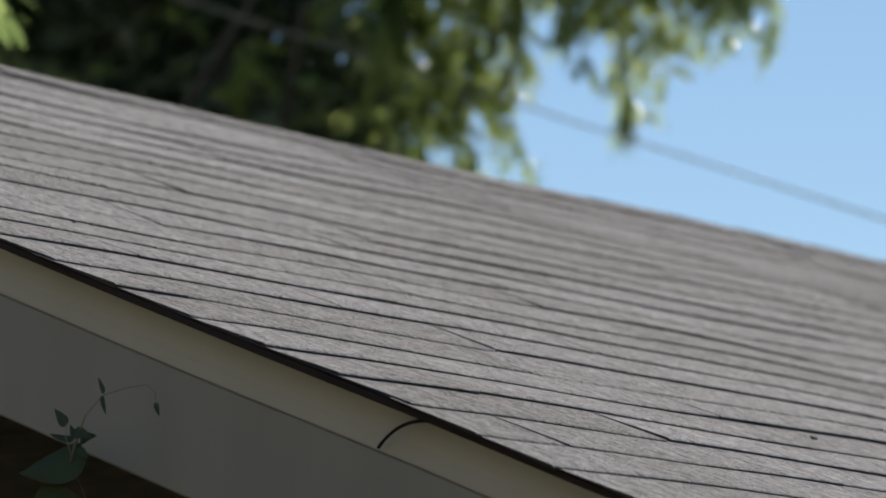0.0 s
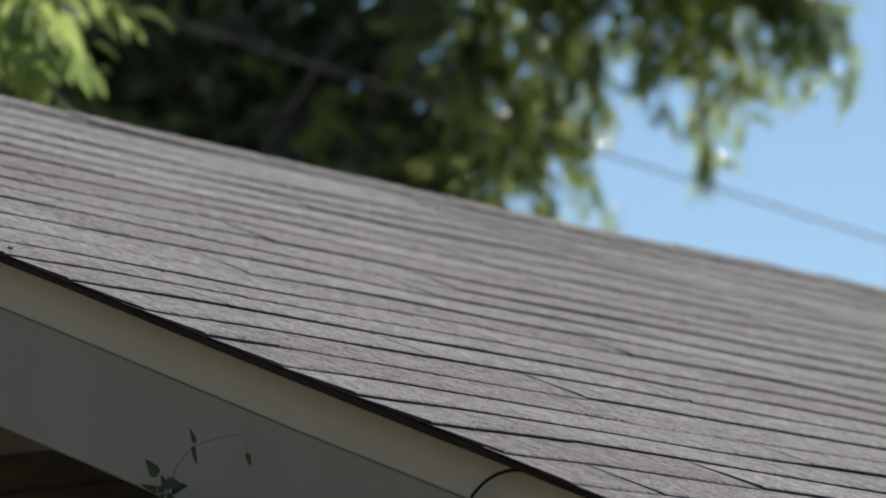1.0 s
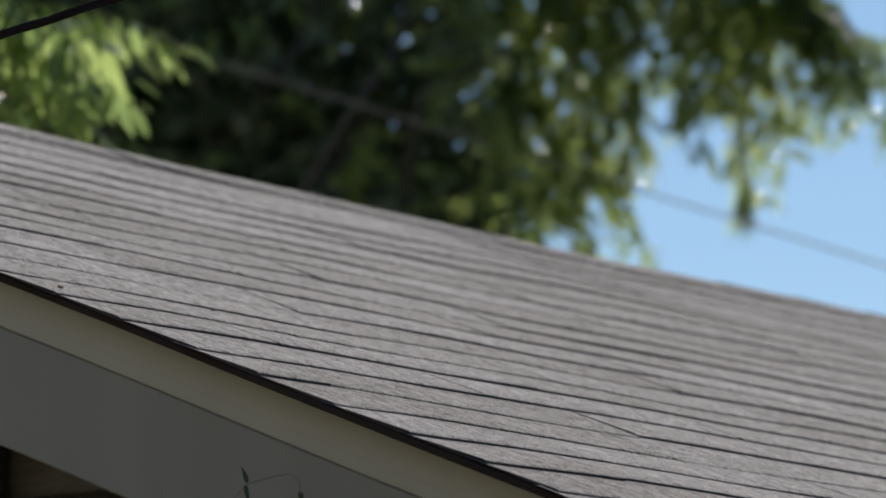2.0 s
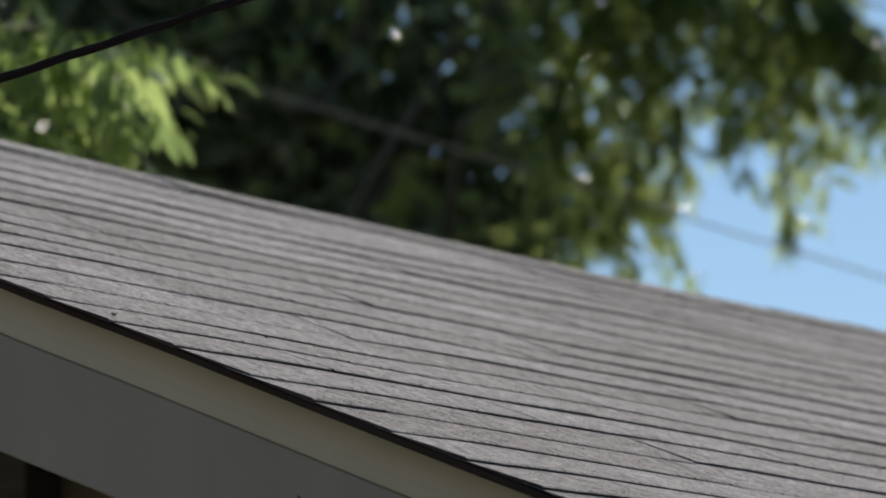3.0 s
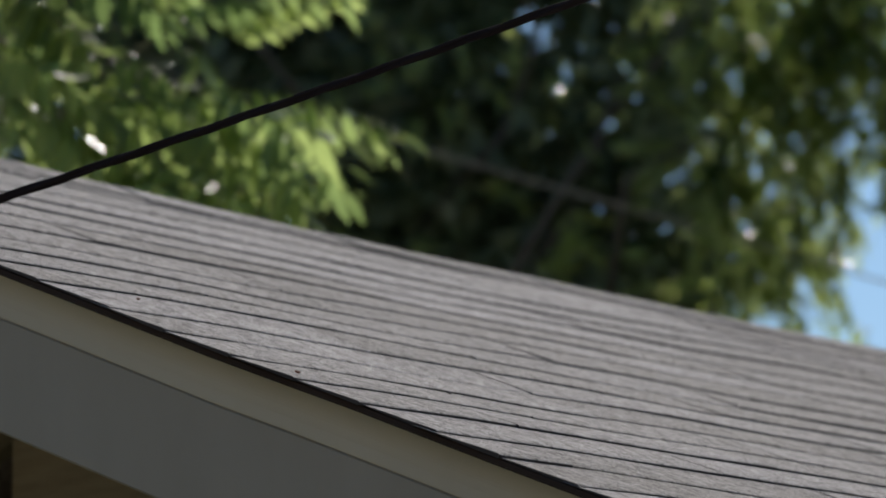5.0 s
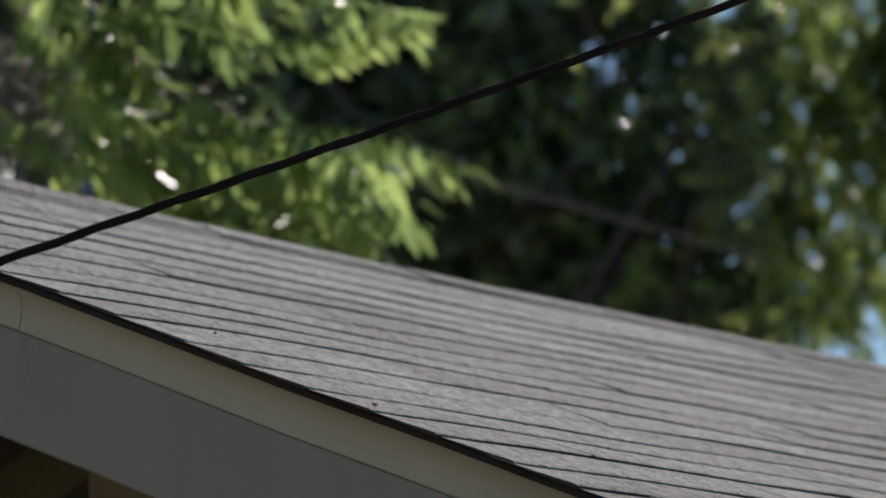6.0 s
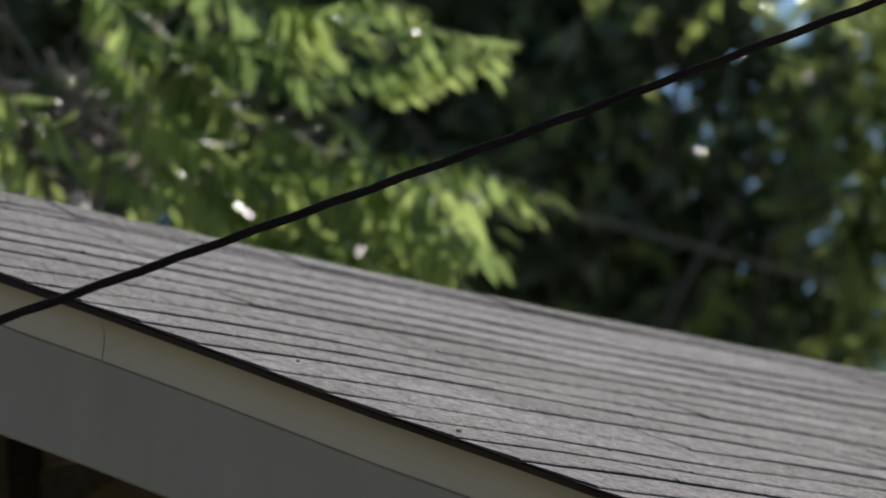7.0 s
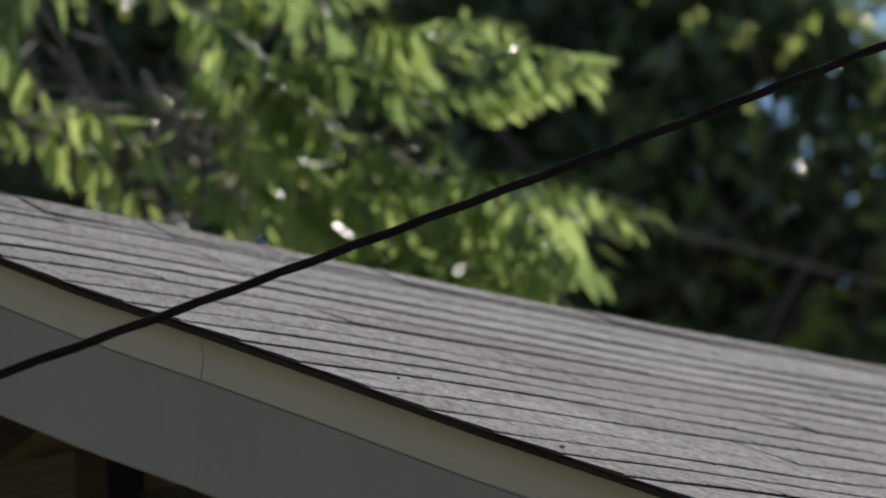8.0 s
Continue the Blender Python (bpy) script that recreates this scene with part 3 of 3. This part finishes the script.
for k in range(110):
    at = view_plane_at(far.uniform(-2.2, 1.5), far.uniform(5.1, 6.9), far.uniform(-0.7, 0.1))
    placed.append((int(far.integers(6)), frond_pose(far, at, here, far.uniform(0, 6.28), far.normal(0.2, 0.5), far.uniform(0.3, 0.5))))
kept = [p for p in placed if not in_sight_gap(np.array([tuple(p[1].translation + here)]))[0]]
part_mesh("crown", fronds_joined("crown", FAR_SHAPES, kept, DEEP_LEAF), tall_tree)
inner = [(view_plane_at(u, h, 0.35), (0.14, 0.14, 0.18)) for u, h in ((1.40, 5.95), (1.42, 5.65), (1.55, 6.1), (1.58, 5.8), (1.62, 5.5), (1.6, 5.2), (1.75, 6.0), (1.78, 5.7), (1.78, 5.4), (1.85, 6.25), (2.2, 6.05), (2.28, 5.8))]
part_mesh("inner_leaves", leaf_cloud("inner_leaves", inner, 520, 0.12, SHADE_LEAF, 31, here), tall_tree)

# darker trees closer together behind it
dark_tree = big_tree("dense dark tree in its own shade", view_plane_at(-1.2, 0, 2.4), view_plane_at(-1.0, 4.2, 2.2), [(view_plane_at(-2.2, 6.8, 2.0), 0.3), (view_plane_at(0.6, 6.6, 2.0), 0.3), (view_plane_at(-0.8, 7.2, 2.0), 0.0)], 0.3, 21)
dark = [(view_plane_at(-2.6 + 0.8 * k, 4.4 + 0.85 * j, 1.1 + 0.5 * (j % 2)), (0.78, 0.78, 0.62)) for k in range(5) for j in range(3)]
dark += [(view_plane_at(u, h, 0.9), (0.42, 0.42, 0.4)) for u, h in ((1.1, 4.7), (1.15, 5.3), (0.9, 5.7), (1.2, 5.8), (0.2, 5.3), (-0.5, 5.6), (0.6, 6.2), (1.1, 6.3), (1.25, 4.9), (1.2, 5.5), (1.3, 6.6), (0.7, 6.8), (0.65, 5.4), (0.35, 5.55), (0.5, 5.0))]
dark += [(view_plane_at(u, h, 1.2), (0.42, 0.42, 0.4)) for u, h in ((0.1, 6.5), (0.4, 6.65), (-0.25, 6.6), (0.2, 6.95), (-0.6, 6.45), (0.0, 6.15), (-1.0, 6.7), (-1.9, 6.6), (-1.6, 6.95), (-1.3, 6.4), (-2.1, 7.0))]
dark += [(view_plane_at(u, h, 1.4), (0.6, 0.6, 0.5)) for u in (-3.6, -3.0, -2.4) for h in (5.0, 5.8, 6.6, 7.3)]
dark += [(view_plane_at(-2.4 + 0.6 * k, 7.0 + 0.15 * (k % 2), 1.5), (0.6, 0.6, 0.45)) for k in range(6)]
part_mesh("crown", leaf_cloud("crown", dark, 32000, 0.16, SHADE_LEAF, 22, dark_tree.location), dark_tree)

# ---------------------------------------------------------------- wires
def cable_points(a, b, sag, n):
    a, b = Vector(a), Vector(b)
    return [a.lerp(b, i / n) - Vector((0, 0, sag * 4 * (i / n) * (1 - i / n))) for i in range(n + 1)]


cable = thing("service_cable", "black twisted overhead cable crossing before the roof", "cable")
line = cable_points((1.239, -2.684, 2.337), (2.660, 1.667, 4.153), 0.0459, 360)
for k in range(3):
    path = []
    for i, p in enumerate(line):
        a = i * 0.22 + k * 2 * math.pi / 3
        path.append(p + Vector((0.62 * math.cos(a) * 0.0034, -0.78 * math.cos(a) * 0.0034, math.sin(a) * 0.0034)))
    part_mesh("strand", tube_mesh("strand", path, [0.0038] * len(path), RUBBER, 8), cable)
far_wire = tube_mesh("overhead_wire", cable_points((-11.636, 7.137, 7.987), (1.116, 12.461, 3.064), 0.0, 20), [0.0048] * 21, WIRE, 8)
tagged(new("overhead_wire", far_wire), "grey overhead wire running before the trees", "wire")

# ---------------------------------------------------------------- vine at the rake board
vine = thing("vine", "thin climbing vine with green leaves at the board's edge", "vine", (2.152, 0.05, 2.496))

VINE_ROOT = Vector((2.15, 0.05, 2.5))


def vine_leaf(base, way, side, length, width, label=""):
    base, way, side = Vector(base) - VINE_ROOT, Vector(way).normalized(), Vector(side).normalized()
    out = way.cross(side).normalized()
    points, n = [], 12
    for i in range(n + 1):
        f = i / n
        half = width * (0.02 + 0.5 * math.sin(math.pi * f ** 0.62) ** 0.8 * (1 - 0.25 * f))
        mid = base + way * length * f - out * 0.22 * length * f * f
        for e in (-1.0, -0.5, 0.0, 0.5, 1.0):
            points.append(mid + side * half * e + out * width * (0.10 * abs(e) + 0.03 * math.sin(9 * f + 4 * e)))
    faces = [(5 * i + c, 5 * i + c + 1, 5 * i + c + 6, 5 * i + c + 5) for i in range(n) for c in range(4)]
    part_mesh("leaf", raw_mesh("leaf", points, faces, VINE_LEAF, True), vine, label)


def vine_stem(path, radius, material=STALK):
    path = [Vector(p) - VINE_ROOT for p in path]
    part_mesh("stem", tube_mesh("stem", path, [radius * (1 - 0.5 * i / len(path)) for i in range(len(path))], material, 6), vine)


vine_stem([(2.15, 0.20, 2.0), (2.155, 0.10, 2.35), (2.165, -0.05, 2.56)], 0.0016, DARK_WOOD)
vine_stem([(2.165, -0.05, 2.56), (2.20, -0.06, 2.62), (2.233, -0.06, 2.648), (2.28, -0.06, 2.655), (2.315, -0.06, 2.656), (2.33, -0.06, 2.645), (2.333, -0.06, 2.625)], 0.0014)
vine_stem([(2.168, -0.05, 2.565), (2.160, -0.055, 2.595), (2.166, -0.06, 2.612)], 0.001)
vine_stem([(2.168, -0.05, 2.565), (2.176, -0.055, 2.585), (2.182, -0.06, 2.60)], 0.001)
vine_leaf((2.165, -0.06, 2.61), (-0.6, 0, 0.75), (0.7, 0.3, 0.6), 0.030, 0.017)
vine_leaf((2.18, -0.06, 2.60), (0.9, -0.1, -0.25), (0.2, 0.5, 0.9), 0.034, 0.02)
vine_leaf((2.17, -0.05, 2.59), (-0.95, 0, 0.15), (0.1, 0.6, 0.8), 0.04, 0.014)
vine_leaf((2.18, -0.05, 2.58), (0.6, -0.2, 0.3), (0.2, 0.8, 0.5), 0.026, 0.012)
vine_leaf((2.235, -0.06, 2.65), (-0.3, 0, 0.9), (0.9, 0.2, 0.3), 0.024, 0.008)
vine_leaf((2.232, -0.06, 2.648), (0.15, 0, -0.95), (0.9, 0.2, 0.1), 0.028, 0.008)
vine_leaf((2.332, -0.06, 2.63), (0.2, 0, -0.95), (0.9, 0.2, 0.1), 0.02, 0.009)
vine_leaf((2.185, -0.045, 2.568), (-0.93, 0.0, -0.25), (-0.25, 0.3, 0.9), 0.105, 0.066, "broad dark green leaf")
vine_leaf((2.185, -0.05, 2.588), (0.85, -0.1, 0.2), (-0.2, 0.4, 0.9), 0.028, 0.02)
vine_leaf((2.175, -0.05, 2.59), (-0.2, -0.1, 0.6), (0.8, 0.4, 0.3), 0.022, 0.012)
vine_leaf((2.185, -0.055, 2.575), (0.7, -0.1, -0.5), (0.5, 0.4, 0.7), 0.022, 0.014)
vine_leaf((2.13, -0.02, 2.53), (-0.3, 0.1, -0.9), (0.9, 0.2, -0.3), 0.11, 0.09)

# ---------------------------------------------------------------- crumbs on the roof
def crumb(name, s, y, size, turn, colour, label, category):
    """A dry scrap lying on the shingles: an uneven bent flake."""
    bm = bmesh.new()
    bmesh.ops.create_icosphere(bm, subdivisions=2, radius=0.5)
    for v in bm.verts:
        v.co *= 1 + 0.5 * noise.noise(v.co * 2.3 + Vector((s * 9, y * 7, 0)))
        v.co = Vector((v.co.x * size[0], v.co.y * size[1], v.co.z * size[2] + 0.25 * size[1] * (v.co.x * 1.2) ** 2))
    me = bpy.data.meshes.new(name)
    bm.to_mesh(me)
    bm.free()
    me.materials.append(colour)
    ob = new(name, me)
    ob.matrix_world = Matrix.Translation(on_roof(s, y, 0.0065 + size[2] * 0.2)) @ Matrix.Rotation(PITCH, 4, "Y") @ Matrix.Rotation(turn, 4, "Z")
    tagged(ob, label, category, group="scraps on the roof")


RUST = wood_material("dry_leaf_brown", (0.10, 0.035, 0.02), (0.22, 0.09, 0.05), 0.8)
SOOT = wood_material("dark_scrap", (0.02, 0.018, 0.016), (0.05, 0.04, 0.035), 0.8)
crumb("seed", 2.744, 1.278, (0.014, 0.008, 0.005), 0.6, SOOT, "small dark seed on the shingles", "seed")
crumb("seed", 1.888, 0.427, (0.008, 0.005, 0.004), 1.2, SOOT, "small dark seed on the shingles", "seed")
crumb("leaf_scrap", 1.929, 0.040, (0.009, 0.005, 0.004), 0.3, RUST, "reddish dry leaf scrap on the shingles", "leaf")
crumb("leaf_scrap", 1.468, 0.152, (0.009, 0.005, 0.004), 2.0, RUST, "reddish dry leaf scrap on the shingles", "leaf")

# ---------------------------------------------------------------- shingles, one by one
def shingle_mesh(s1, y0, y1, cut0, cut1, lap, dip):
    """A strip whose butt lies at s1; cut0 and cut1 slant its ends a little."""
    n = max(3, int((y1 - y0) / 0.07))
    top, points, faces = max(0.004, s1 - EXPOSED - 0.03), [], []
    for i in range(n + 1):
        u = i / n
        y = y0 + (y1 - y0) * u
        wave = 0.010 * noise.noise(Vector((s1 * 7.0, y * 1.5, 1.7))) + 0.005 * noise.noise(Vector((s1 * 11.0, y * 5.0, 4.0)))
        lift = lap + 0.0016 * noise.noise(Vector((s1 * 5.0, y * 3.1, 5.0)))
        edge_y = y + cut0 * (1 - u) + cut1 * u
        butt = s1 + wave + dip * (u - 0.5)
        points += [on_roof(top, y, 0.001), on_roof(butt - 0.004, edge_y, lift), on_roof(butt, edge_y, lift - 0.0015), on_roof(butt - 0.001, edge_y, -0.001)]
    for i in range(n):
        a = 4 * i
        faces += [(a, a + 1, a + 5, a + 4), (a + 1, a + 2, a + 6, a + 5), (a + 2, a + 3, a + 7, a + 6)]
    faces += [(0, 3, 2, 1), (4 * n, 4 * n + 1, 4 * n + 2, 4 * n + 3)]
    me = raw_mesh("shingle", points, faces, SHINGLE)
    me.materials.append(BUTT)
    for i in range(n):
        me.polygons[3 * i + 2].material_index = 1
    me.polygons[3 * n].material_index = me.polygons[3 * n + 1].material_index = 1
    return me


rows = random.Random(8)
for c in range(1, COURSES + 1):
    line_s = PHASE + c * EXPOSED + rows.uniform(-0.006, 0.006)
    y = -0.009 + rows.uniform(-0.005, 0.005)
    stop = y + (0.33, 0.66, 0.17, 0.83, 0.5)[c % 5] * 1.0 + rows.uniform(-0.05, 0.05)
    while y < LENGTH:
        end = min(stop, LENGTH)
        if end - y > 0.05:
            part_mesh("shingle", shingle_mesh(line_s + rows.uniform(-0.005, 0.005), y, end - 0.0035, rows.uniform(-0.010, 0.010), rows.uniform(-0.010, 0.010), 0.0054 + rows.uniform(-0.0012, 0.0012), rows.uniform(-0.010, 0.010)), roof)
        y, stop = end, end + rows.uniform(0.6, 1.0)


def cap_mesh(y0, y1, half, lift):
    """A bent piece over the ridge, its near end lapping over the next."""
    points, faces = [], []
    for y, up in ((y0, 0.0075 + lift), (y0 + 0.004, 0.0085 + lift), (y1, 0.006)):
        for k in range(7):
            s = (k - 3) / 3 * half
            h = up + 0.004 * (1 - abs(s) / half)
            q = on_roof(abs(s), y, h, 1 if s >= 0 else -1)
            if k == 3:
                q.x = 0.0
                q.z -= 0.004
            points.append(q)
    for j in range(2):
        for k in range(6):
            a = 7 * j + k
            faces.append((a, a + 7, a + 8, a + 1))
    at = len(points)
    points += [p - Vector((0, 0, 0.005)) for p in points[:7]]
    faces += [(k, k + 1, at + k + 1, at + k) for k in range(6)]
    at = len(points)
    points += [points[j * 7 + 6] - Vector((0.001, 0, 0.011)) for j in range(3)]
    faces += [(6, at, at + 1, 13), (13, at + 1, at + 2, 20)]
    me = raw_mesh("ridge_cap", points, faces, SHINGLE)
    # near end and lower side coloured dark to draw the cap's shadow line
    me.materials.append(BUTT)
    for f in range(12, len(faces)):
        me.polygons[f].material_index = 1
    return me


y = -0.004
while y < LENGTH - 0.1:
    part_mesh("ridge_cap", cap_mesh(y, min(y + 0.36, LENGTH), rows.uniform(0.108, 0.132), rows.uniform(-0.001, 0.002)), roof)
    y += 0.30
